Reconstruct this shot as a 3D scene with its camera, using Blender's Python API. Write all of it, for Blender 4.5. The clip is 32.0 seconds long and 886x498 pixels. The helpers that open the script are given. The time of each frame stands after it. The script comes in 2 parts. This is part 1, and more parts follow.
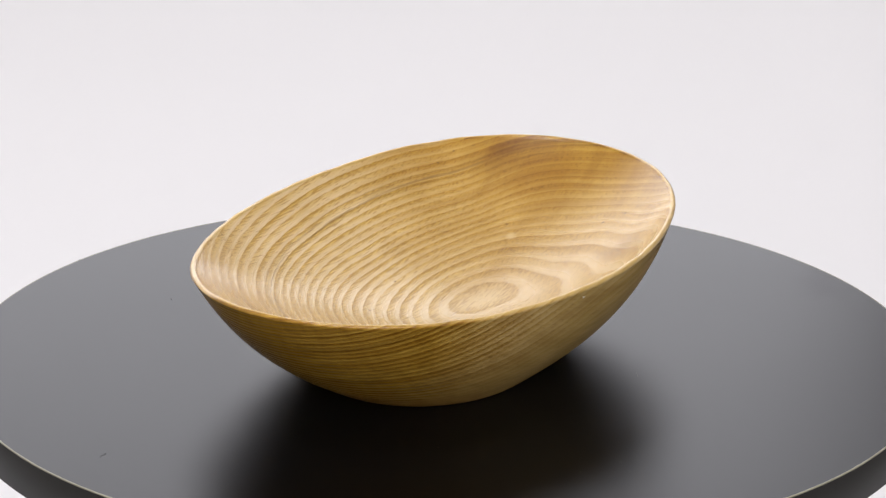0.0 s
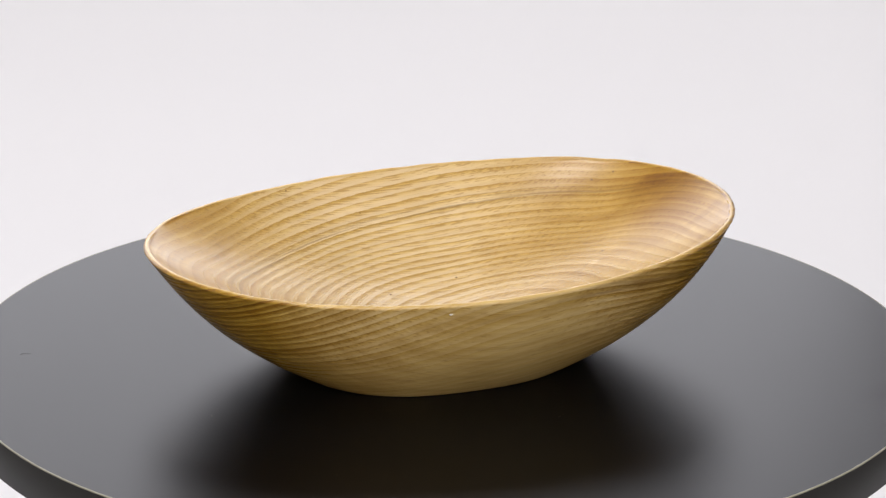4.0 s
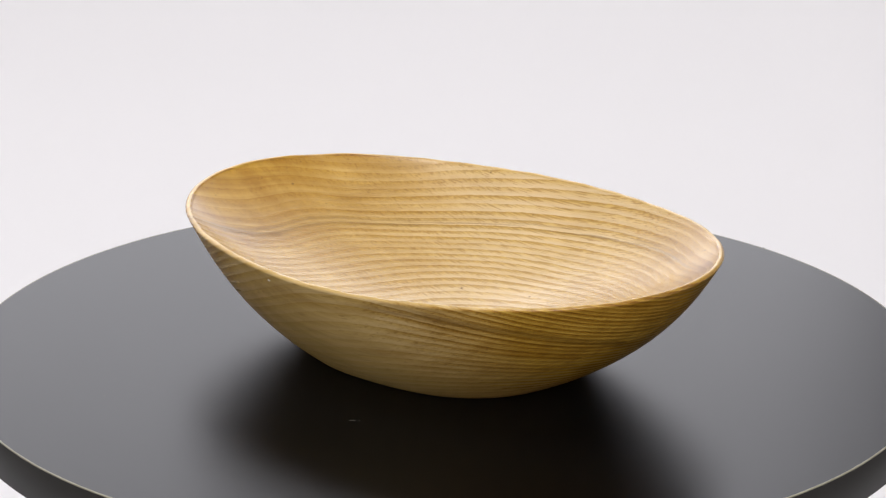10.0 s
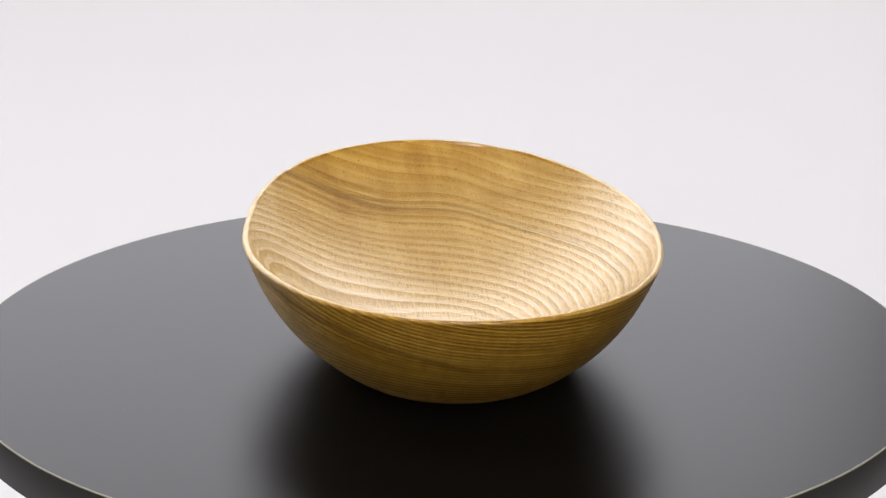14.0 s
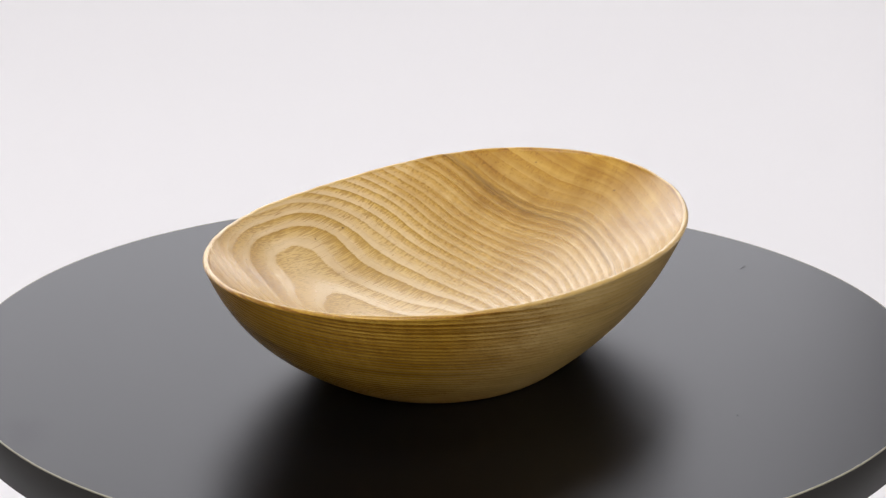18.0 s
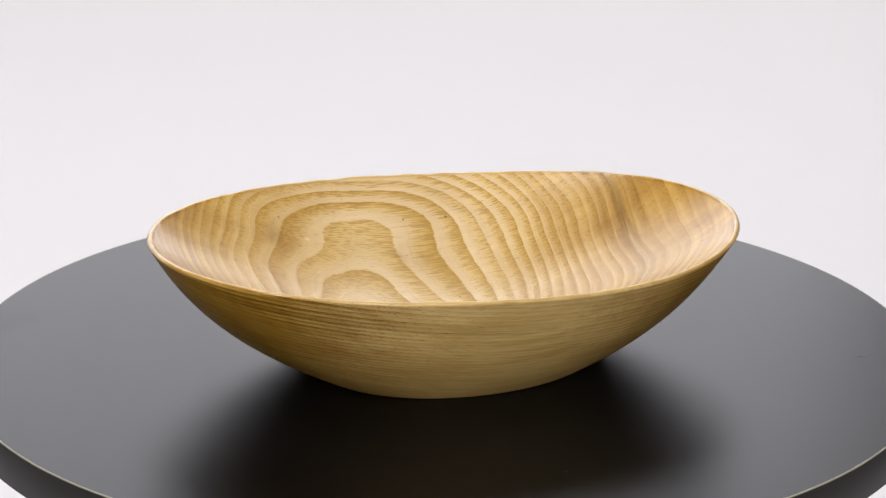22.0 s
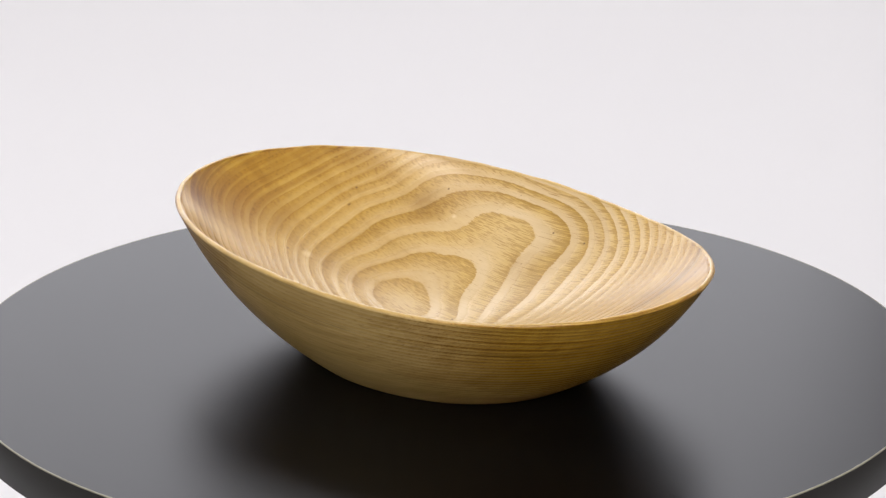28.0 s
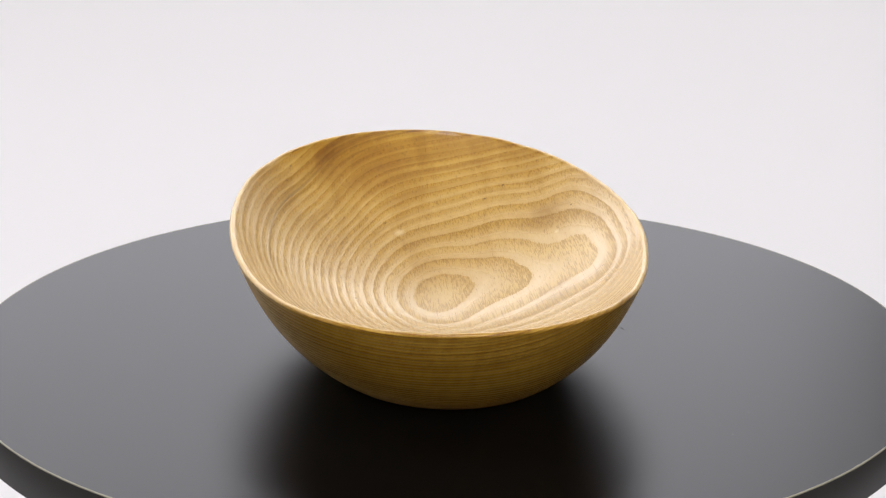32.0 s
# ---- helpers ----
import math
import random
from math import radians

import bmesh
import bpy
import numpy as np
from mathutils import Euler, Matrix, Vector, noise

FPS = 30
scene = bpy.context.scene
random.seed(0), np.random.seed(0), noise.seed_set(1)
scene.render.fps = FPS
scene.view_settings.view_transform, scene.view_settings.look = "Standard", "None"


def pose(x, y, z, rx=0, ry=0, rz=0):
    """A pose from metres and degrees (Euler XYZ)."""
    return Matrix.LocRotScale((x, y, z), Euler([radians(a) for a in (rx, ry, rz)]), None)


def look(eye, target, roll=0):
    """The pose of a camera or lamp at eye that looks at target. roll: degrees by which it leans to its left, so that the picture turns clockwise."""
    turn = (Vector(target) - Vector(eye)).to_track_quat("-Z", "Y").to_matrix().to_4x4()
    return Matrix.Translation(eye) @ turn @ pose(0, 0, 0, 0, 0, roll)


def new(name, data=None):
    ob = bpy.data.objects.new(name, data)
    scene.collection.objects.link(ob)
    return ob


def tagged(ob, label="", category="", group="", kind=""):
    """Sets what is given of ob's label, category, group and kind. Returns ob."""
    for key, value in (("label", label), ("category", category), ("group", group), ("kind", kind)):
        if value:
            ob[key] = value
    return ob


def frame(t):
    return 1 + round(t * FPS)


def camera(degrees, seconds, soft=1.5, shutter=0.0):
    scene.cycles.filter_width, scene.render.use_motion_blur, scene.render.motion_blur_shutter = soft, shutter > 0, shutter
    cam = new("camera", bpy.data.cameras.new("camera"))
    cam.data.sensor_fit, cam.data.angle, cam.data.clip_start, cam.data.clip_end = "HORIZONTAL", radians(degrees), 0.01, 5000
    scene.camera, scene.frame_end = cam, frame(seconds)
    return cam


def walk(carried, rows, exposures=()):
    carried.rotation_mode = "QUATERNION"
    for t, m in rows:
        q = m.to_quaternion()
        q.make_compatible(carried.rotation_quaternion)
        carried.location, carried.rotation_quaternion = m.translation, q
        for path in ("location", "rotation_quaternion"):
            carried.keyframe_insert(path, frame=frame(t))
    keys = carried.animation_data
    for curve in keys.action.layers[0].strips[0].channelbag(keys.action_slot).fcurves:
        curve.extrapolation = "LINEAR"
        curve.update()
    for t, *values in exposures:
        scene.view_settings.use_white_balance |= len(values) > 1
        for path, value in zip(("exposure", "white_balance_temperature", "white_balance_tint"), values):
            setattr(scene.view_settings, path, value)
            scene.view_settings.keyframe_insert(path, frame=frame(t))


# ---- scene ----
cam = camera(12.78, 32.0, soft=1.35)
SEAT = pose(0, -1.54032, 0.57949, 90 - 19.078, 0, 0.0204) @ pose(0, 0, 0, 0, 0, 0.3614)
walk(cam, [(0, SEAT), (32, SEAT)])

# ---- light: three softboxes in a closed white studio ----
world = bpy.data.worlds.new("studio_air")
scene.world = world
world.use_nodes = True
world.node_tree.nodes["Background"].inputs[0].default_value = (0.9, 0.9, 0.95, 1)
world.node_tree.nodes["Background"].inputs[1].default_value = 0.02


def area_lamp(name, eye, target, sx, sy, watts, colour):
    lamp = bpy.data.lights.new(name, "AREA")
    lamp.shape, lamp.size, lamp.size_y = "RECTANGLE", sx, sy
    lamp.energy, lamp.color = watts, colour
    ob = new(name, lamp)
    ob.matrix_world = look(eye, target)
    return ob


area_lamp("overhead_softbox", (-0.35, -0.27, 1.3), (0.0, 0.0, 0), 0.36, 0.22, 6.4, (1.0, 0.975, 0.985))
area_lamp("front_softbox", (0.16, -1.55, 1.0), (0.0, 0.45, 0.0), 1.4, 0.9, 31, (1.0, 0.975, 0.985))
area_lamp("back_softbox", (-0.73, 0.94, 0.52), (-0.69, 0.0, 0.52), 2.06, 0.84, 16.8, (0.970, 0.957, 1.0))
scene.view_settings.exposure = -0.11


# ---- materials ----
def material(name):
    m = bpy.data.materials.new(name)
    m.use_nodes = True
    return m, m.node_tree.nodes, m.node_tree.links, m.node_tree.nodes["Principled BSDF"]


def maths(nodes, links, op, a, b=None, clamp=False):
    n = nodes.new("ShaderNodeMath")
    n.operation, n.use_clamp = op, clamp
    for slot, value in ((0, a), (1, b)):
        if value is None:
            continue
        if isinstance(value, (int, float)):
            n.inputs[slot].default_value = value
        else:
            links.new(value, n.inputs[slot])
    return n.outputs[0]


def ramp(nodes, links, fac, stops):
    n = nodes.new("ShaderNodeValToRGB")
    e = n.color_ramp.elements
    while len(e) < len(stops):
        e.new(0.5)
    for i, (pos, colour) in enumerate(stops):
        e[i].position = pos
        e[i].color = (*colour, 1) if len(colour) == 3 else colour
    links.new(fac, n.inputs[0])
    return n.outputs[0]


def mix(nodes, links, fac, a, b, kind="MIX"):
    n = nodes.new("ShaderNodeMix")
    n.data_type, n.blend_type = "RGBA", kind
    for slot, value in ((0, fac), (6, a), (7, b)):
        if isinstance(value, (int, float)):
            n.inputs[slot].default_value = value
        elif isinstance(value, tuple):
            n.inputs[slot].default_value = (*value, 1)
        else:
            links.new(value, n.inputs[slot])
    return n.outputs[2]


def noise_tex(nodes, links, vector, scale, detail=3.0, rough=0.5):
    n = nodes.new("ShaderNodeTexNoise")
    n.inputs["Scale"].default_value, n.inputs["Detail"].default_value = scale, detail
    n.inputs["Roughness"].default_value = rough
    links.new(vector, n.inputs["Vector"])
    return n.outputs["Fac"]


def mapping(nodes, links, vector, scale, turn=0.0):
    n = nodes.new("ShaderNodeMapping")
    n.inputs["Rotation"].default_value = (0, 0, turn)
    n.inputs["Scale"].default_value = scale
    links.new(vector, n.inputs["Vector"])
    return n.outputs[0]


GRAIN = radians(57.8)  # direction of the fibres in the bowl's own plan


def ash_wood():
    """Ring-porous ash: pale late wood, a porous early band that ends on a sharp edge, fine pores along the fibre."""
    m, nodes, links, bsdf = material("oiled_ash_wood")
    coords = nodes.new("ShaderNodeTexCoord")
    place = coords.outputs["Object"]
    turned = mapping(nodes, links, place, (1, 1, 1), -GRAIN)
    ring = nodes.new("ShaderNodeAttribute")
    ring.attribute_name = "growth"
    wander = noise_tex(nodes, links, turned, 60, 3)
    fray = noise_tex(nodes, links, mapping(nodes, links, turned, (110, 1500, 800)), 1.0, 3, 0.6)
    g = maths(nodes, links, "ADD", ring.outputs["Fac"], maths(nodes, links, "MULTIPLY", maths(nodes, links, "SUBTRACT", wander, 0.5), 0.12))
    g = maths(nodes, links, "ADD", g, maths(nodes, links, "MULTIPLY", maths(nodes, links, "SUBTRACT", fray, 0.5), 0.17))
    ripple = noise_tex(nodes, links, turned, 170, 2)
    g = maths(nodes, links, "ADD", g, maths(nodes, links, "MULTIPLY", maths(nodes, links, "SUBTRACT", ripple, 0.5), 0.16))
    f = maths(nodes, links, "FRACT", g)
    year = nodes.new("ShaderNodeTexWhiteNoise")
    year.noise_dimensions = "1D"
    links.new(maths(nodes, links, "FLOOR", g), year.inputs["W"])
    vary = maths(nodes, links, "ADD", 0.68, maths(nodes, links, "MULTIPLY", year.outputs["Value"], 0.40))
    body = ramp(nodes, links, f, [(0.0, (0.7,) * 3), (0.03, (0.0,) * 3), (0.28, (0.05,) * 3), (0.48, (0.45,) * 3), (0.78, (0.85,) * 3), (1.0, (1.0,) * 3)])
    body = maths(nodes, links, "MULTIPLY", body, vary, True)
    line = ramp(nodes, links, f, [(0.0, (0.7,) * 3), (0.03, (0,) * 3), (0.86, (0,) * 3), (0.96, (1,) * 3)])
    # how strongly the figure shows: full in the hollow, faint on the finely sanded outside
    figure = nodes.new("ShaderNodeAttribute")
    figure.attribute_name = "figure"
    facing = nodes.new("ShaderNodeVectorMath")
    facing.operation = "DOT_PRODUCT"
    links.new(coords.outputs["Normal"], facing.inputs[0])
    facing.inputs[1].default_value = (math.cos(GRAIN), math.sin(GRAIN), 0)
    headness = ramp(nodes, links, maths(nodes, links, "ABSOLUTE", facing.outputs["Value"]), [(0.14, (0,) * 3), (0.55, (1,) * 3)])
    within = maths(nodes, links, "GREATER_THAN", figure.outputs["Fac"], 0.9)
    fade = maths(nodes, links, "SUBTRACT", 1.0, maths(nodes, links, "MULTIPLY", headness, 0.36))
    grow = maths(nodes, links, "ADD", 0.60, maths(nodes, links, "MULTIPLY", headness, 1.6))
    side = maths(nodes, links, "ADD", maths(nodes, links, "MULTIPLY", within, fade), maths(nodes, links, "MULTIPLY", maths(nodes, links, "SUBTRACT", 1.0, within), grow))
    shown = maths(nodes, links, "MULTIPLY", figure.outputs["Fac"], side, True)
    plainness = maths(nodes, links, "MULTIPLY", maths(nodes, links, "SUBTRACT", 1.0, shown), 0.8)
    early = maths(nodes, links, "ADD", maths(nodes, links, "MULTIPLY", body, shown, True), plainness, True)
    edge = maths(nodes, links, "MULTIPLY", maths(nodes, links, "MULTIPLY", line, vary), maths(nodes, links, "MULTIPLY", shown, maths(nodes, links, "SUBTRACT", 2.0, within)))
    # pores: short dark dashes along the fibre, thick in the early band
    dash = noise_tex(nodes, links, mapping(nodes, links, turned, (75, 2300, 1300)), 1.0, 1, 0.5)
    porous = maths(nodes, links, "MULTIPLY", body, maths(nodes, links, "POWER", shown, 1.5), True)
    crowd = maths(nodes, links, "ADD", dash, maths(nodes, links, "MULTIPLY", porous, 0.29))
    pore_mask = ramp(nodes, links, crowd, [(0.66, (0,) * 3), (0.77, (1,) * 3)])
    streak = noise_tex(nodes, links, mapping(nodes, links, turned, (18, 260, 120)), 1.0, 4, 0.6)
    fibre = noise_tex(nodes, links, mapping(nodes, links, turned, (90, 2200, 900)), 1.0, 3, 0.7)
    cloud = noise_tex(nodes, links, turned, 22, 3)
    pale = mix(nodes, links, streak, (0.625, 0.470, 0.268), (0.712, 0.560, 0.338))
    gold = mix(nodes, links, streak, (0.545, 0.362, 0.086), (0.64, 0.438, 0.126))
    colour = mix(nodes, links, early, pale, gold)
    colour = mix(nodes, links, maths(nodes, links, "MULTIPLY", edge, 0.16), colour, (0.33, 0.185, 0.040))
    colour = mix(nodes, links, maths(nodes, links, "MULTIPLY", pore_mask, 0.44), colour, (0.27, 0.135, 0.020))
    grit = ramp(nodes, links, fibre, [(0.38, (0.88, 0.84, 0.76)), (0.58, (1.0, 1.0, 1.0))])
    colour = mix(nodes, links, maths(nodes, links, "ADD", 0.30, maths(nodes, links, "MULTIPLY", early, 0.70)), colour, grit, "MULTIPLY")
    # on the outside of the ends the late bands are stained through
    outer = maths(nodes, links, "MULTIPLY", maths(nodes, links, "SUBTRACT", 1.0, within), maths(nodes, links, "MULTIPLY", headness, figure.outputs["Fac"]))
    colour = mix(nodes, links, maths(nodes, links, "MULTIPLY", maths(nodes, links, "MULTIPLY", body, vary), outer, True), colour, (0.58, 0.49, 0.34), "MULTIPLY")
    # the outside is sanded fine: long brownish streaks along the fibre
    brown = ramp(nodes, links, streak, [(0.36, (0.86, 0.82, 0.72)), (0.58, (1.0, 1.0, 1.0))])
    colour = mix(nodes, links, maths(nodes, links, "SUBTRACT", 1.0, within), colour, brown, "MULTIPLY")
    # grey-brown mineral streaks that keep to a few of the years
    band = ramp(nodes, links, maths(nodes, links, "DIVIDE", g, 40.0), [(0.055, (0,) * 3), (0.085, (0.5,) * 3), (0.115, (0.3,) * 3), (0.140, (0,) * 3),
                                                                      (0.384, (0,) * 3), (0.400, (1,) * 3), (0.416, (0.7,) * 3), (0.436, (0,) * 3)])
    # the early one shows on the outside alone
    late = maths(nodes, links, "GREATER_THAN", g, 10.0)
    band = maths(nodes, links, "MULTIPLY", band, maths(nodes, links, "MAXIMUM", late, maths(nodes, links, "LESS_THAN", figure.outputs["Fac"], 0.9)))
    follow = nodes.new("ShaderNodeCombineXYZ")
    apart = nodes.new("ShaderNodeSeparateXYZ")
    links.new(turned, apart.inputs[0])
    links.new(g, follow.inputs[0])
    links.new(maths(nodes, links, "MULTIPLY", apart.outputs[0], 9.0), follow.inputs[1])
    links.new(maths(nodes, links, "MULTIPLY", apart.outputs[1], 9.0), follow.inputs[2])
    thread = ramp(nodes, links, noise_tex(nodes, links, mapping(nodes, links, follow.outputs[0], (4.5, 2.0, 2.0)), 1.0, 4, 0.6), [(0.44, (0,) * 3), (0.62, (1,) * 3)])
    stained = maths(nodes, links, "MULTIPLY", band, thread)
    # a dark thread where the stain comes out through the wall: a plane through the block, its middle and its reach
    for aim, off, middle, reach, wide, depth in (((-0.283, 0.100, 0.954), 0.02267, (0.0910, 0.0490, 0.0455), 0.070, 0.0020, 1.0),):
        level = nodes.new("ShaderNodeVectorMath")
        level.operation = "DOT_PRODUCT"
        links.new(place, level.inputs[0])
        level.inputs[1].default_value = aim
        wobble = maths(nodes, links, "MULTIPLY", maths(nodes, links, "SUBTRACT", noise_tex(nodes, links, turned, 35, 3), 0.5), 0.004)
        gap = maths(nodes, links, "ABSOLUTE", maths(nodes, links, "ADD", maths(nodes, links, "SUBTRACT", level.outputs["Value"], off), wobble))
        away = nodes.new("ShaderNodeVectorMath")
        away.operation = "DISTANCE"
        links.new(place, away.inputs[0])
        away.inputs[1].default_value = middle
        near = ramp(nodes, links, maths(nodes, links, "DIVIDE", away.outputs["Value"], reach), [(0.45, (1,) * 3), (1.0, (0,) * 3)])
        core = ramp(nodes, links, maths(nodes, links, "DIVIDE", gap, wide), [(0.0, (1,) * 3), (0.4, (0.75,) * 3), (0.75, (0.3,) * 3), (1.0, (0,) * 3)])
        core = maths(nodes, links, "MULTIPLY", core, maths(nodes, links, "ADD", 0.65, maths(nodes, links, "MULTIPLY", thread, 0.35)))
        core = maths(nodes, links, "MULTIPLY", maths(nodes, links, "MULTIPLY", core, near), maths(nodes, links, "MULTIPLY", maths(nodes, links, "LESS_THAN", figure.outputs["Fac"], 0.9), depth * 1.6))
        stained = maths(nodes, links, "ADD", stained, core, True)
    colour = mix(nodes, links, maths(nodes, links, "MULTIPLY", stained, 0.54), colour, (0.17, 0.098, 0.038))
    # broad tone that drifts from year to year
    drift = ramp(nodes, links, noise_tex(nodes, links, follow.outputs[0], 0.8, 3, 0.6), [(0.38, (0.77, 0.68, 0.50)), (0.60, (1.0, 1.0, 1.0))])
    colour = mix(nodes, links, maths(nodes, links, "ADD", 0.25, maths(nodes, links, "MULTIPLY", headness, 0.75)), colour, drift, "MULTIPLY")
    # curly figure where the fibres come out at the ends: blotches that stand across the layers
    curl = ramp(nodes, links, noise_tex(nodes, links, mapping(nodes, links, turned, (14, 62, 16)), 1.0, 3, 0.55), [(0.41, (0.78, 0.70, 0.50)), (0.58, (1.0, 1.0, 1.0))])
    colour = mix(nodes, links, maths(nodes, links, "MULTIPLY", headness, within), colour, curl, "MULTIPLY")
    # smudges of older stain, broken up along the layers
    smudge = ramp(nodes, links, noise_tex(nodes, links, mapping(nodes, links, follow.outputs[0], (1.3, 4.0, 4.0)), 1.0, 4, 0.6), [(0.36, (0,) * 3), (0.60, (1,) * 3)])
    for middle, reach, depth in (((-0.0272, -0.0895, 0.0400), 0.026, 0.85), ((0.0745, 0.0220, 0.0410), 0.013, 0.7), ((0.0412, -0.0257, 0.0272), 0.011, 0.6),
                                 ((0.0280, 0.1110, 0.0560), 0.024, 0.8), ((-0.0800, -0.0470, 0.0400), 0.018, 0.5)):
        away = nodes.new("ShaderNodeVectorMath")
        away.operation = "DISTANCE"
        links.new(place, away.inputs[0])
        away.inputs[1].default_value = middle
        near = ramp(nodes, links, maths(nodes, links, "DIVIDE", away.outputs["Value"], reach), [(0.15, (1,) * 3), (1.0, (0,) * 3)])
        dose = maths(nodes, links, "MULTIPLY", maths(nodes, links, "MULTIPLY", near, smudge), maths(nodes, links, "MULTIPLY", within, depth))
        colour = mix(nodes, links, dose, colour, (0.62, 0.52, 0.36), "MULTIPLY")
    # end grain drinks more oil: darker and more golden where the fibres meet the surface head on
    colour = mix(nodes, links, 1.0, colour, mix(nodes, links, headness, (1.0, 1.0, 1.0), (0.765, 0.62, 0.20)), "MULTIPLY")
    # a pin knot with a pale fleck, and a few dark worm-hole specks
    for spot, size, stain in (((0.0285, 0.0640, 0.0305), 0.0030, (0.74, 0.565, 0.31)), ((0.0305, 0.0655, 0.0310), 0.0010, (0.22, 0.11, 0.03)),
                              ((0.0690, 0.0080, 0.0375), 0.0014, (0.80, 0.66, 0.42)), ((0.0564, -0.0612, 0.0481), 0.0010, (0.80, 0.66, 0.42))):
        away = nodes.new("ShaderNodeVectorMath")
        away.operation = "DISTANCE"
        links.new(place, away.inputs[0])
        away.inputs[1].default_value = spot
        near = ramp(nodes, links, maths(nodes, links, "DIVIDE", away.outputs["Value"], size), [(0.2, (0.5,) * 3), (1.0, (0,) * 3)])
        colour = mix(nodes, links, near, colour, stain)
    cells = nodes.new("ShaderNodeTexVoronoi")
    cells.inputs["Scale"].default_value = 75
    links.new(place, cells.inputs["Vector"])
    dot = ramp(nodes, links, cells.outputs["Distance"], [(0.025, (1,) * 3), (0.05, (0,) * 3)])
    colour = mix(nodes, links, maths(nodes, links, "MULTIPLY", maths(nodes, links, "MULTIPLY", dot, within), 0.8), colour, (0.12, 0.06, 0.02))
    tone = ramp(nodes, links, cloud, [(0.3, (0.88, 0.86, 0.79)), (0.7, (1.0, 1.0, 1.0))])
    colour = mix(nodes, links, 1.0, colour, tone, "MULTIPLY")
    links.new(colour, bsdf.inputs["Base Color"])
    rough = maths(nodes, links, "ADD", 0.255, maths(nodes, links, "MULTIPLY", early, 0.09))
    links.new(rough, bsdf.inputs["Roughness"])
    bsdf.inputs["IOR"].default_value = 1.47
    bump = nodes.new("ShaderNodeBump")
    bump.inputs["Strength"].default_value, bump.inputs["Distance"].default_value = 0.035, 0.0006
    height = maths(nodes, links, "SUBTRACT", maths(nodes, links, "MULTIPLY", early, -0.16), maths(nodes, links, "MULTIPLY", pore_mask, 0.5))
    links.new(height, bump.inputs["Height"])
    links.new(bump.outputs[0], bsdf.inputs["Normal"])
    # lustre of the fibres under the oil: broad across the grain, dull along it
    lustre = nodes.new("ShaderNodeBsdfAnisotropic")
    links.new(colour, lustre.inputs["Color"])
    lustre.inputs["Roughness"].default_value, lustre.inputs["Anisotropy"].default_value = 0.75, 0.50
    along = nodes.new("ShaderNodeVectorTransform")
    along.vector_type, along.convert_from, along.convert_to = "VECTOR", "OBJECT", "WORLD"
    along.inputs[0].default_value = (math.cos(GRAIN), math.sin(GRAIN), 0)
    links.new(along.outputs[0], lustre.inputs["Tangent"])
    links.new(bump.outputs[0], lustre.inputs["Normal"])
    blend = nodes.new("ShaderNodeMixShader")
    links.new(maths(nodes, links, "SUBTRACT", 0.16, maths(nodes, links, "MULTIPLY", headness, 0.10)), blend.inputs[0])
    links.new(bsdf.outputs[0], blend.inputs[1])
    links.new(lustre.outputs[0], blend.inputs[2])
    links.new(blend.outputs[0], nodes["Material Output"].inputs["Surface"])
    return m


def black_laminate():
    m, nodes, links, bsdf = material("satin_black_laminate")
    place = nodes.new("ShaderNodeTexCoord").outputs["Object"]
    smear = noise_tex(nodes, links, place, 9, 4)
    fine = noise_tex(nodes, links, place, 1600, 1)
    # the fine pebbled skin of a matt laminate
    bump = nodes.new("ShaderNodeBump")
    bump.inputs["Strength"].default_value, bump.inputs["Distance"].default_value = 1.0, 0.00002
    links.new(fine, bump.inputs["Height"])
    ground = nodes.new("ShaderNodeBsdfDiffuse")
    links.new(mix(nodes, links, smear, (0.0014, 0.0014, 0.0017), (0.0026, 0.0026, 0.0030)), ground.inputs["Color"])
    skin = nodes.new("ShaderNodeBsdfAnisotropic")
    skin.distribution = "BECKMANN"
    links.new(maths(nodes, links, "ADD", 0.31, maths(nodes, links, "MULTIPLY", smear, 0.04)), skin.inputs["Roughness"])
    links.new(bump.outputs[0], skin.inputs["Normal"])
    # a greasy wipe mark near the edge
    away = nodes.new("ShaderNodeVectorMath")
    away.operation = "DISTANCE"
    links.new(mapping(nodes, links, place, (1.0, 0.55, 1.0), radians(-16)), away.inputs[0])
    away.inputs[1].default_value = (0.1728, 0.0023, 0.0)
    wipe = ramp(nodes, links, maths(nodes, links, "ADD", away.outputs["Value"], maths(nodes, links, "MULTIPLY", noise_tex(nodes, links, place, 70, 3), 0.012)), [(0.008, (1,) * 3), (0.018, (0,) * 3)])
    links.new(mix(nodes, links, wipe, (0.97, 0.98, 1.0), (0.90, 0.90, 0.93)), skin.inputs["Color"])
    gloss = nodes.new("ShaderNodeFresnel")
    gloss.inputs["IOR"].default_value = 1.167
    blend = nodes.new("ShaderNodeMixShader")
    links.new(gloss.outputs[0], blend.inputs[0])
    links.new(ground.outputs[0], blend.inputs[1])
    links.new(skin.outputs[0], blend.inputs[2])
    links.new(blend.outputs[0], nodes["Material Output"].inputs["Surface"])
    nodes.remove(bsdf)
    return m


def plain(name, colour, rough, speck=0.04, scale=30, ior=1.45):
    m, nodes, links, bsdf = material(name)
    place = nodes.new("ShaderNodeTexCoord").outputs["Object"]
    n = noise_tex(nodes, links, place, scale, 4)
    low = tuple(c * (1 - speck) for c in colour)
    links.new(mix(nodes, links, n, low, colour), bsdf.inputs["Base Color"])
    bsdf.inputs["Roughness"].default_value, bsdf.inputs["IOR"].default_value = rough, ior
    return m


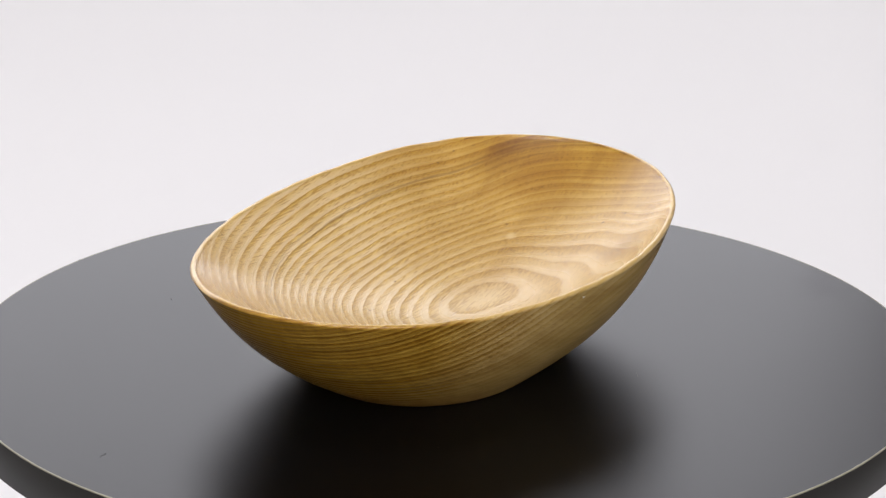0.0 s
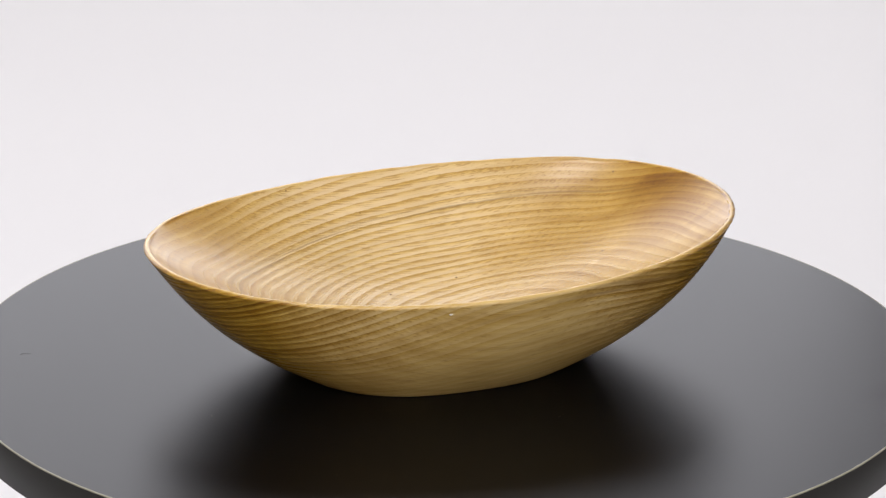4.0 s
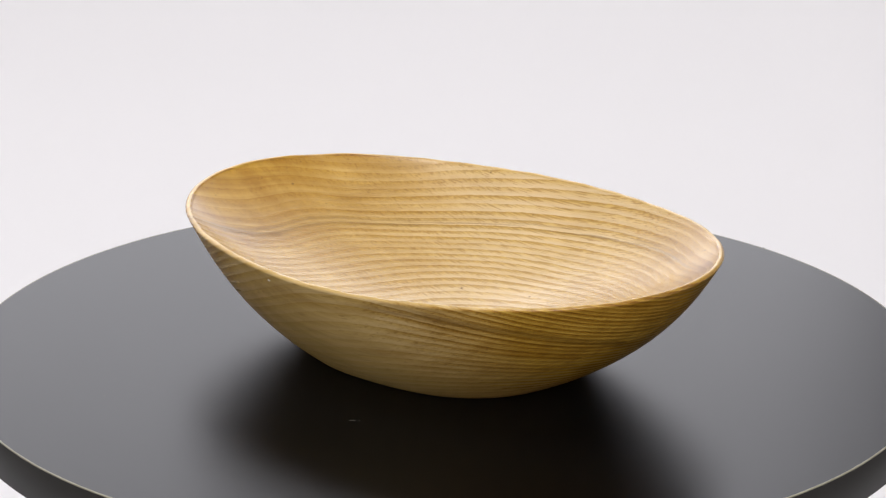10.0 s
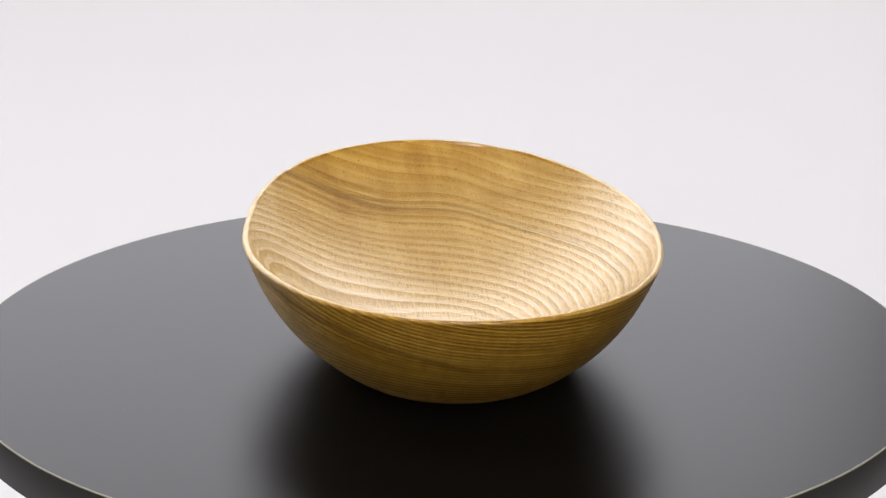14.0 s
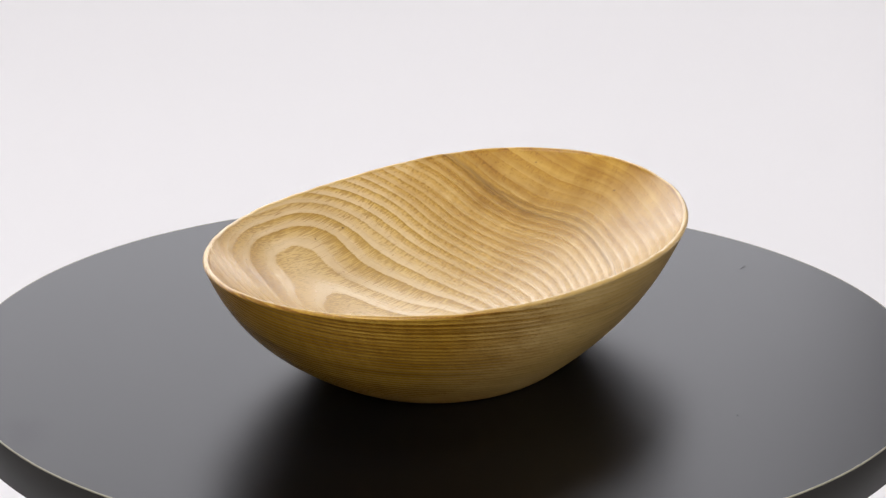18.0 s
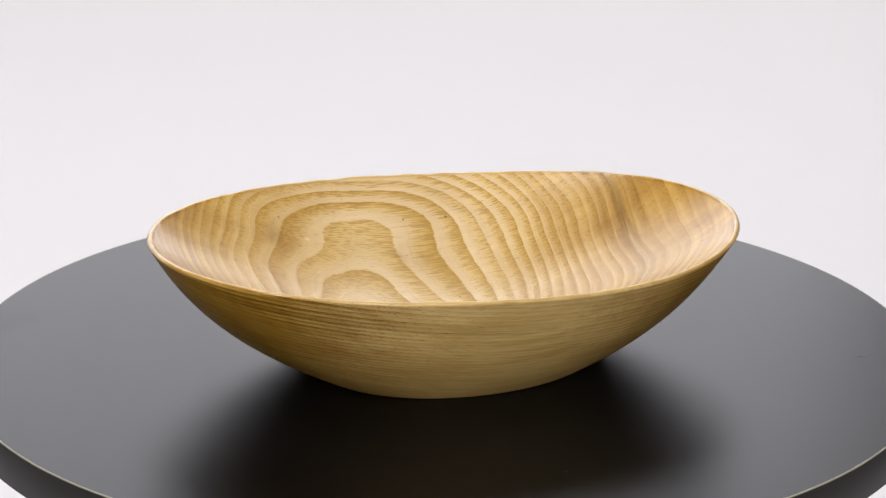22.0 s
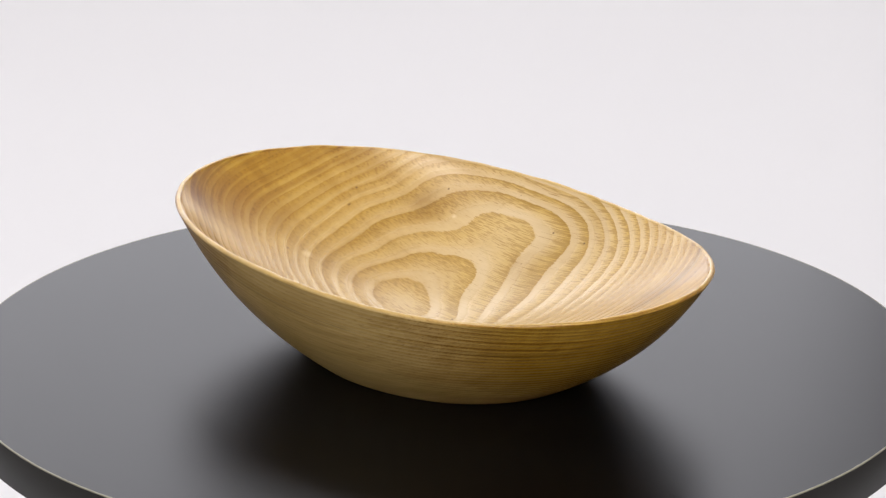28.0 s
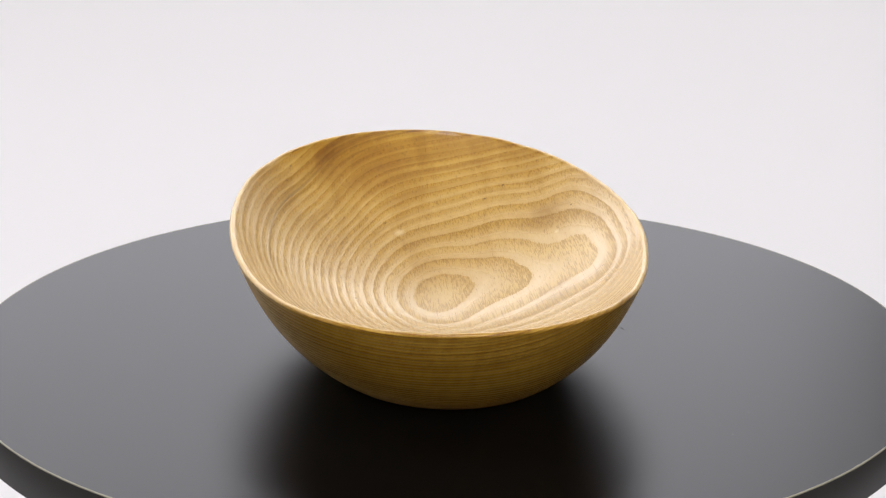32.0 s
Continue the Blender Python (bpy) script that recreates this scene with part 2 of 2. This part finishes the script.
WOOD = ash_wood()
LAMINATE = black_laminate()
EDGE = plain("black_edge_band", (0.020, 0.019, 0.017), 0.5, 0.15, 60, 1.25)
# pale colour that stands in for the highlight on the platter's chamfer
EDGE_HIGHLIGHT = plain("pale_edge_highlight", (0.30, 0.28, 0.20), 0.5, 0.4, 120)
PAPER = plain("white_backdrop_paper", (0.808, 0.797, 0.804), 0.8, 0.012, 5)
PAINT = plain("white_wall_paint", (0.78, 0.78, 0.78), 0.7, 0.03, 6)
GREY = plain("grey_floor_paint", (0.35, 0.35, 0.35), 0.7, 0.1, 6)
LINT = plain("pale_lint", (0.13, 0.12, 0.10), 0.9, 0.2, 500)
SPECK = plain("dark_speck", (0.05, 0.05, 0.05), 0.8, 0.2, 500)
FILLER = plain("pale_filler", (0.75, 0.70, 0.62), 0.6, 0.1, 500)
STEEL = plain("dark_grey_metal", (0.08, 0.08, 0.085), 0.4, 0.1, 50)


# ---- mesh helpers ----
def part(name, bm, mat, parent=None, label="", smooth=True):
    me = bpy.data.meshes.new(name)
    bm.to_mesh(me)
    bm.free()
    me.materials.append(mat)
    if smooth:
        me.shade_smooth()
    ob = new(name, me)
    if parent:
        ob.parent = parent
    if label:
        ob["label"] = label
    return ob


def lathe(profile, n=256, close=False):
    """A turned body from (radius, height) pairs; a radius of nought closes it with a point."""
    bm = bmesh.new()
    rows = []
    for r, z in profile:
        if r <= 0:
            rows.append([bm.verts.new((0, 0, z))])
        else:
            rows.append([bm.verts.new((r * math.cos(2 * math.pi * i / n), r * math.sin(2 * math.pi * i / n), z)) for i in range(n)])
    if close:
        rows.append(rows[0])
    for a, b in zip(rows, rows[1:]):
        for i in range(n):
            j = (i + 1) % n
            quad = [a[i % len(a)], a[j % len(a)], b[j % len(b)], b[i % len(b)]]
            quad = list(dict.fromkeys(quad))
            if len(quad) > 2:
                bm.faces.new(quad)
    bmesh.ops.recalc_face_normals(bm, faces=bm.faces)
    return bm


def box(bm, x0, x1, y0, y1, z0, z1):
    m = Matrix.Translation(((x0 + x1) / 2, (y0 + y1) / 2, (z0 + z1) / 2)) @ Matrix.Diagonal((x1 - x0, y1 - y0, z1 - z0, 1))
    bmesh.ops.create_cube(bm, size=1, matrix=m)


def slab(name, mat, *extent):
    bm = bmesh.new()
    box(bm, *extent)
    return tagged(part(name, bm, mat, smooth=False), kind="structure")


# ---- the studio ----
slab("floor", GREY, -2.2, 2.2, -2.8, 2.0, -0.95, -0.85)
slab("ceiling", PAINT, -2.2, 2.2, -2.8, 2.0, 1.75, 1.85)
slab("wall_north", PAINT, -2.2, 2.2, 2.0, 2.1, -0.85, 1.75)
slab("wall_south", PAINT, -2.2, 2.2, -2.9, -2.8, -0.85, 1.75)
slab("wall_east", PAINT, 2.2, 2.3, -2.8, 2.0, -0.85, 1.75)
slab("wall_west", PAINT, -2.3, -2.2, -2.8, 2.0, -0.85, 1.75)


def backdrop():
    """A sweep of white paper: flat under the turntable, curving up behind it."""
    line = [(-0.9, -0.40)] + [(0.5 + 0.5 * math.sin(a), -0.40 + 0.5 * (1 - math.cos(a))) for a in np.linspace(0, math.pi / 2, 40)] + [(1.0, 1.7)]
    bm = bmesh.new()
    rows = []
    for y, z in line:
        rows.append([bm.verts.new((x, y, z)) for x in np.linspace(-1.4, 1.4, 15)])
    for a, b in zip(rows, rows[1:]):
        for i in range(14):
            bm.faces.new((a[i], a[i + 1], b[i + 1], b[i]))
    bmesh.ops.recalc_face_normals(bm, faces=bm.faces)
    bmesh.ops.solidify(bm, geom=bm.faces[:], thickness=0.001)
    return tagged(part("backdrop", bm, PAPER), "seamless white paper sweep behind the turntable", "backdrop", kind="structure")


backdrop()
slab("table_top", GREY, -1.4, 1.4, -0.9, 0.95, -0.44, -0.405)
for lx in (-1.3, 1.3):
    for ly in (-0.8, 0.8):
        slab("table_leg", GREY, lx - 0.03, lx + 0.03, ly - 0.03, ly + 0.03, -0.85, -0.44)


# ---- the turntable ----
def turntable():
    stand = tagged(new("turntable"), "round black laminate turntable with a painted highlight along its edge, slowly turning", "turntable")
    part("base", lathe([(0, -0.399), (0.12, -0.399), (0.124, -0.395), (0.124, -0.388), (0.03, -0.375), (0.026, -0.06), (0.06, -0.03), (0.064, -0.021), (0, -0.021)], 96), STEEL, stand)
    part("bearing", lathe([(0, -0.021), (0.05, -0.021), (0.05, -0.0173), (0, -0.0173)], 48), STEEL, stand)
    platter = part("platter", lathe([(0, -0.0172), (0.1975, -0.0172), (0.1990, -0.0172), (0.1999, -0.0164), (0.2000, -0.0006), (0.1997, -0.0001), (0.1995, 0.0), (0.1993, 0.0), (0, 0)], 360), LAMINATE, stand, "satin black round platter")
    platter.data.materials.append(EDGE)
    for poly in platter.data.polygons:
        if poly.center.z < -0.0002:
            poly.material_index = 1
    # added ring: the light caught by the top edge, put into its colour
    part("highlight_strip", lathe([(0.1992, -0.0005), (0.20012, -0.0005), (0.20012, -0.00022), (0.19992, 0.00004), (0.19955, 0.00004), (0.1992, -0.0002)], 360, True), EDGE_HIGHLIGHT, platter, "thin pale strip painted as the highlight on the platter's edge")
    return stand, platter


# ---- the bowl ----
RIM_R = (0.10316, -0.00288, 0.00183, -0.00843, 0.01756, 0.00001, -0.00083, -0.00083, -0.00191, -0.00007, -0.0001)
RIM_Z = (0.05544, 0.00111, 0.00254, -0.00111, 0.00156, 0.00029, 0.00015, -0.00016, -0.00037, 0.00002, 0.0001)
FOOT_R = (0.0523, -0.00456, 0.00218, -0.00368, 0.00547)
BELLY = (0.66513, 0.06295, 0.02748, 0.04661, -0.02471)
BELLY_LOW, FOOT_X, FOOT_Y = 0.18078, 0.00049, -0.00325
LIP = 0.0027


def wave(c, a):
    """A round outline: the mean, then pairs of cosine and sine of one, two, three turns."""
    r = np.full_like(a, c[0])
    for k in range(1, (len(c) - 1) // 2 + 1):
        r = r + c[2 * k - 1] * np.cos(k * a) + c[2 * k] * np.sin(k * a)
    return r


def bowl_outside(u, a):
    rim, foot, b = wave(RIM_R, a), wave(FOOT_R, a), wave(BELLY, a)
    out = u + b * u * (1 - u) + BELLY_LOW * u * (1 - u) * (1 - 2 * u)
    r = foot + (rim - foot) * out
    return np.stack([r * np.cos(a) + FOOT_X * (1 - out), r * np.sin(a) + FOOT_Y * (1 - out), (wave(RIM_Z, a) - 0.0011) * u], -1)


def bowl_inside(s, a):
    rim, top = wave(RIM_R, a) - LIP, wave(RIM_Z, a) - 0.0008
    b = 1.09685 - 0.00842 * np.cos(2 * a) + 0.33722 * np.sin(2 * a)
    h = s * s * (b + (1 - b) * s) + 0.47631 * s * s * (1 - s) * (1 - 2 * s)
    return np.stack([s * rim * np.cos(a) - 0.00127 * (1 - s), s * rim * np.sin(a) + 0.00258 * (1 - s), 0.01451 + (top - 0.01451) * h], -1)


# how the yearly layers lie in the block: a bent sheet and, on it, rows of gentle swellings 18 mm apart
# (each row: its place along the fibres, where it begins across them, in mm, then how many layers each swelling adds)
SHEET = (1.870, -3.808, 5.235, 3.254, 0.609, 2.752, 0.409, -0.327, 0.765, -0.576, -0.042, -0.106, 0.177, -0.124, 0.562)
SHEET_OUT = (-7.58, -4.22, 1.52, 31.81, -1.20, 0.68, 0.70, -0.76, 9.11, -0.60, 0.33, -0.71, 0.15, 0.56, -0.54, -0.59, -0.85, -2.95, -2.82, -0.22)
SWELLINGS_NEAR = (
    (-108, -54, 0.51, 0.11, 0.03, 0.19, -0.78, 0, -0.18),
    (-90, -72, -0.05, -0.52, 0.34, 0.69, 0.19, -0.07, 0.5, -0.15, 0.78),
    (-72, -72, 0.26, -0.23, 0.59, 0.24, 0.02, -0.71, 0.48, -0.02, -0.01),
    (-54, -72, -0.84, -0.3, 0.17, -0.1, 0.44, -0.35, -0.04, 0.54, -0.03),
    (-36, -72, -0.75, 0.42, 0.3, -0.01, -0.22, -0.1, -0.43, 0.32, 0.33),
    (-18, -72, -1.04, 0.62, -0.01, 0.5, -0.37, -0.29, -0.43, 0.07, 0.44),
)
SWELLINGS_FAR = (
    (0, -72, -1.3, 1.29, 0.63, 0.79, -0.81, -0.32, -0.24, -0.33, 0.77),
    (18, -72, -0.59, 0.71, -0.2, 0.9, -0.64, -0.76, -0.07, -0.02, 0.5),
    (36, -72, -1.22, 1.34, 0.53, 0.06, -0.72, -0.4, -0.32, 0.17, 0.29),
    (54, -72, -1.09, 0.61, 0.27, 0.82, -0.3, -0.16, -0.29, 0.28, 0.15),
    (72, -72, -1.76, 0.6, -0.03, 0.36, 0.14, -0.71, 0.35, 0.15, -0.21),
    (90, -72, -1.36, 0.06, -0.12, -0.13, 0, -0.35, 0.55, 0.2, -0.09),
    (108, -54, -0.61, -0.06, 0.25, -0.47, -0.68, -0.42, -0.04),
)
# smaller knolls: place along and across the fibres, spread, layers
KNOLLS = ((40, -30, 6, -0.09), (55, -20, 6, 0.09), (35, -45, 6, 0.07), (40, -60, 6, -0.06), (-60, -45, 6, 0.12), (75, -50, 6, 0.1), (65, -60, 6, -0.1), (50, -5, 6, -0.08), (90, -55, 6, -0.15), (70, -35, 6, -0.08), (45, -70, 6, 0.09), (80, -45, 6, 0.09), (-80, -25, 6, -0.14), (-50, -60, 6, -0.08), (-100, -35, 6, 0.12), (20, 50, 6, 0.11), (-95, -10, 6, 0.1), (40, -45, 6, 0.04), (50, 15, 6, 0.09), (60, 25, 6, -0.12), (75, 30, 6, 0.13), (85, -15, 6, 0.09))


def along_across(p):
    c, s = math.cos(GRAIN), math.sin(GRAIN)
    return (p[:, 0] * c + p[:, 1] * s) * 20, (p[:, 1] * c - p[:, 0] * s) * 20, p[:, 2] * 20


def growth(p):
    """The count of yearly layers at places p in the hollow."""
    x, y, z = along_across(p)
    terms = (1 + 0 * x, x, y, x * x, x * y, y * y, x ** 3, x * x * y, x * y * y, y ** 3, x ** 4, x ** 3 * y, x * x * y * y, x * y ** 3, y ** 4)
    g = sum(k * t for k, t in zip(SHEET, terms))
    for u, v, *layers in SWELLINGS_NEAR + SWELLINGS_FAR:
        for i, k in enumerate(layers):
            g = g + k * np.exp(-((x * 50 - u) ** 2 + (y * 50 - v - 18 * i) ** 2) / 450)
    for u, v, spread, k in KNOLLS:
        g = g + k * np.exp(-((x * 50 - u) ** 2 + (y * 50 - v) ** 2) / (2 * spread * spread))
    return g


def growth_under(p):
    """The same on the outside, where the layers are cut again lower down."""
    x, y, z = along_across(p)
    terms = (1 + 0 * x, x, y, z, x * x, x * y, x * z, y * y, y * z, z * z,
             x ** 3, x * x * y, x * x * z, x * y * y, x * y * z, x * z * z, y ** 3, y * y * z, y * z * z, z ** 3)
    return sum(k * t for k, t in zip(SHEET_OUT, terms))


def wooden_bowl():
    n = 480
    a = np.linspace(0, 2 * math.pi, n, endpoint=False)
    rows = [bowl_outside(0 * a, a) * np.array([0.5, 0.5, 1]) + np.array([0, 0, 0.0015])]
    rows += [bowl_outside(0 * a, a) * np.array([0.93, 0.93, 1]) + np.array([0, 0, 0.0012])]
    rows += [bowl_outside(0 * a, a) * np.array([0.95, 0.95, 1])]
    rows += [bowl_outside(0 * a + u, a) for u in np.linspace(0, 1, 70)]
    rim, top = wave(RIM_R, a), wave(RIM_Z, a)
    rng = random.Random(4)
    nicks = sum(0.00007 * rng.uniform(0.4, 1) * np.sin(k * a + rng.uniform(0, 6.3)) for k in (11, 14, 17, 23, 29, 37))
    top = top + nicks
    rim = rim + 0.5 * np.roll(nicks, 90)
    for inset, drop in ((0.0003, 0.0005), (0.0008, 0.00013), (0.0014, 0.0), (0.0020, 0.00015), (0.0024, 0.0004)):
        r = rim - inset
        rows.append(np.stack([r * np.cos(a), r * np.sin(a), top - drop], -1))
    rows += [bowl_inside(0 * a + s, a) for s in np.linspace(1, 0, 150)[:-1]]
    grid = np.array(rows)
    verts = grid.reshape(-1, 3)
    ends = np.array([[FOOT_X, FOOT_Y, 0.0015], [-0.00127, 0.00258, 0.01451]])
    verts = np.concatenate([verts, ends])
    k, faces = len(rows), []
    for i in range(k - 1):
        for j in range(n):
            m = (j + 1) % n
            faces.append((i * n + j, i * n + m, (i + 1) * n + m, (i + 1) * n + j))
    for j in range(n):
        m = (j + 1) % n
        faces.append((m, j, k * n))
        faces.append(((k - 1) * n + j, (k - 1) * n + m, k * n + 1))
    me = bpy.data.meshes.new("wooden_bowl")
    me.from_pydata(verts.tolist(), [], faces)
    me.materials.append(WOOD)
    me.shade_smooth()
    years = growth(verts)
    under = n * 75
    years[:under] = growth_under(verts[:under])
    layer = me.attributes.new("growth", "FLOAT", "POINT")
    layer.data.foreach_set("value", years.astype(np.float32))
    show = np.full(len(verts), 1.0)
    height = verts[:under - 2 * n, 2] / 0.056
    show[under - 2 * n:under + 3 * n] = 0.5
    show[:under - 2 * n] = 0.40 + 0.50 * np.clip(height, 0, 1) ** 1.2 - 0.02
    me.attributes.new("figure", "FLOAT", "POINT").data.foreach_set("value", show.astype(np.float32))
    bowl = new("wooden_bowl", me)
    return tagged(bowl, "oval turned ash wood bowl with flowing growth rings, on the turntable", "bowl")


STAND, PLATTER = turntable()
BOWL = wooden_bowl()


def pale_fleck(place, away, size):
    """A crumb of pale filler stuck in the surface of the bowl."""
    bm = bmesh.new()
    bmesh.ops.create_icosphere(bm, subdivisions=2, radius=size)
    turn = Vector(away).to_track_quat("Z", "Y").to_matrix().to_4x4()
    for v in bm.verts:
        v.co = turn @ Vector((v.co.x * 1.3, v.co.y * 0.8, v.co.z * 0.35)) + Vector(place)
    return part("pale_fleck", bm, FILLER, BOWL, "tiny pale fleck in the wood")


pale_fleck((0.0554, -0.0616, 0.0482), (0.71, -0.61, -0.35), 0.0006)


# ---- dust that lies on the platter, places in mm ----
def speck(x, y, size, mat, label, seed):
    rng = random.Random(seed)
    bm = bmesh.new()
    bmesh.ops.create_icosphere(bm, subdivisions=1, radius=size / 3000)
    for v in bm.verts:
        v.co *= rng.uniform(0.7, 1.25)
        v.co.x *= 1.3
        v.co.z *= 0.5
    low = min(v.co.z for v in bm.verts)
    turn = Matrix.Rotation(rng.uniform(0, 3.1), 4, "Z")
    for v in bm.verts:
        v.co.z -= low
        v.co = turn @ v.co + Vector((x / 1000, y / 1000, 0.00001))
    return tagged(part("dust_speck", bm, mat, None, "", False), label, "dust", "dust on the platter")


def fibre(x, y, length, bend, turn, mat, label):
    """A short curled thread lying flat."""
    bm = bmesh.new()
    r, rows = 0.00006, []
    for i in range(15):
        k = i / 14
        a = turn + bend * (k - 0.5) ** 2 * 4
        cx = x / 1000 + length / 1000 * (k - 0.5) * math.cos(a)
        cy = y / 1000 + length / 1000 * (k - 0.5) * math.sin(a)
        across = Vector((-math.sin(a), math.cos(a), 0))
        rows.append([bm.verts.new(Vector((cx, cy, r)) + across * (r * math.cos(b)) + Vector((0, 0, r * math.sin(b)))) for b in (0.5, 1.57, 2.64, 3.67, 4.71, 5.76)])
    for p, q in zip(rows, rows[1:]):
        for i in range(6):
            bm.faces.new((p[i], p[(i + 1) % 6], q[(i + 1) % 6], q[i]))
    bm.faces.new(rows[0])
    bm.faces.new(rows[-1][::-1])
    bmesh.ops.recalc_face_normals(bm, faces=bm.faces)
    return tagged(part("lint", bm, mat), label, "lint", "dust on the platter")


DUST = []
for i, (dx, dy, size) in enumerate(((53.1, -126.9, 0.7), (69.0, -116.4, 0.6), (72.0, -126.4, 0.6), (32.0, -140.0, 0.5), (-25.3, -113.5, 0.6), (-1.9, -102.7, 0.5), (79.2, -19.8, 0.7), (139.3, -32.8, 0.6))):
    DUST.append(speck(dx, dy, size, LINT, "tiny pale dust speck on the black platter", i))
for i, (dx, dy, size) in enumerate(((-117.7, 66.2, 1.0), (-120.7, -4.8, 0.8), (-162.0, 117.0, 0.9))):
    DUST.append(speck(dx, dy, size, SPECK, "tiny dark crumb on the black platter", 50 + i))
DUST.append(fibre(-132.3, -112.8, 5.0, 1.1, radians(20), SPECK, "short dark curled thread on the black platter"))
DUST.append(fibre(79.6, -22.6, 2.2, 0.5, radians(80), LINT, "short pale thread on the black platter"))


def motions():
    """Everything on the platter turns with it, clockwise from above, once in 36 seconds."""
    turn = [(t, pose(0, 0, 0, 0, 0, -10.0 * t)) for t in range(0, 33)]
    walk(PLATTER, turn)
    walk(BOWL, turn)
    for thing in DUST:
        walk(thing, turn)


motions()
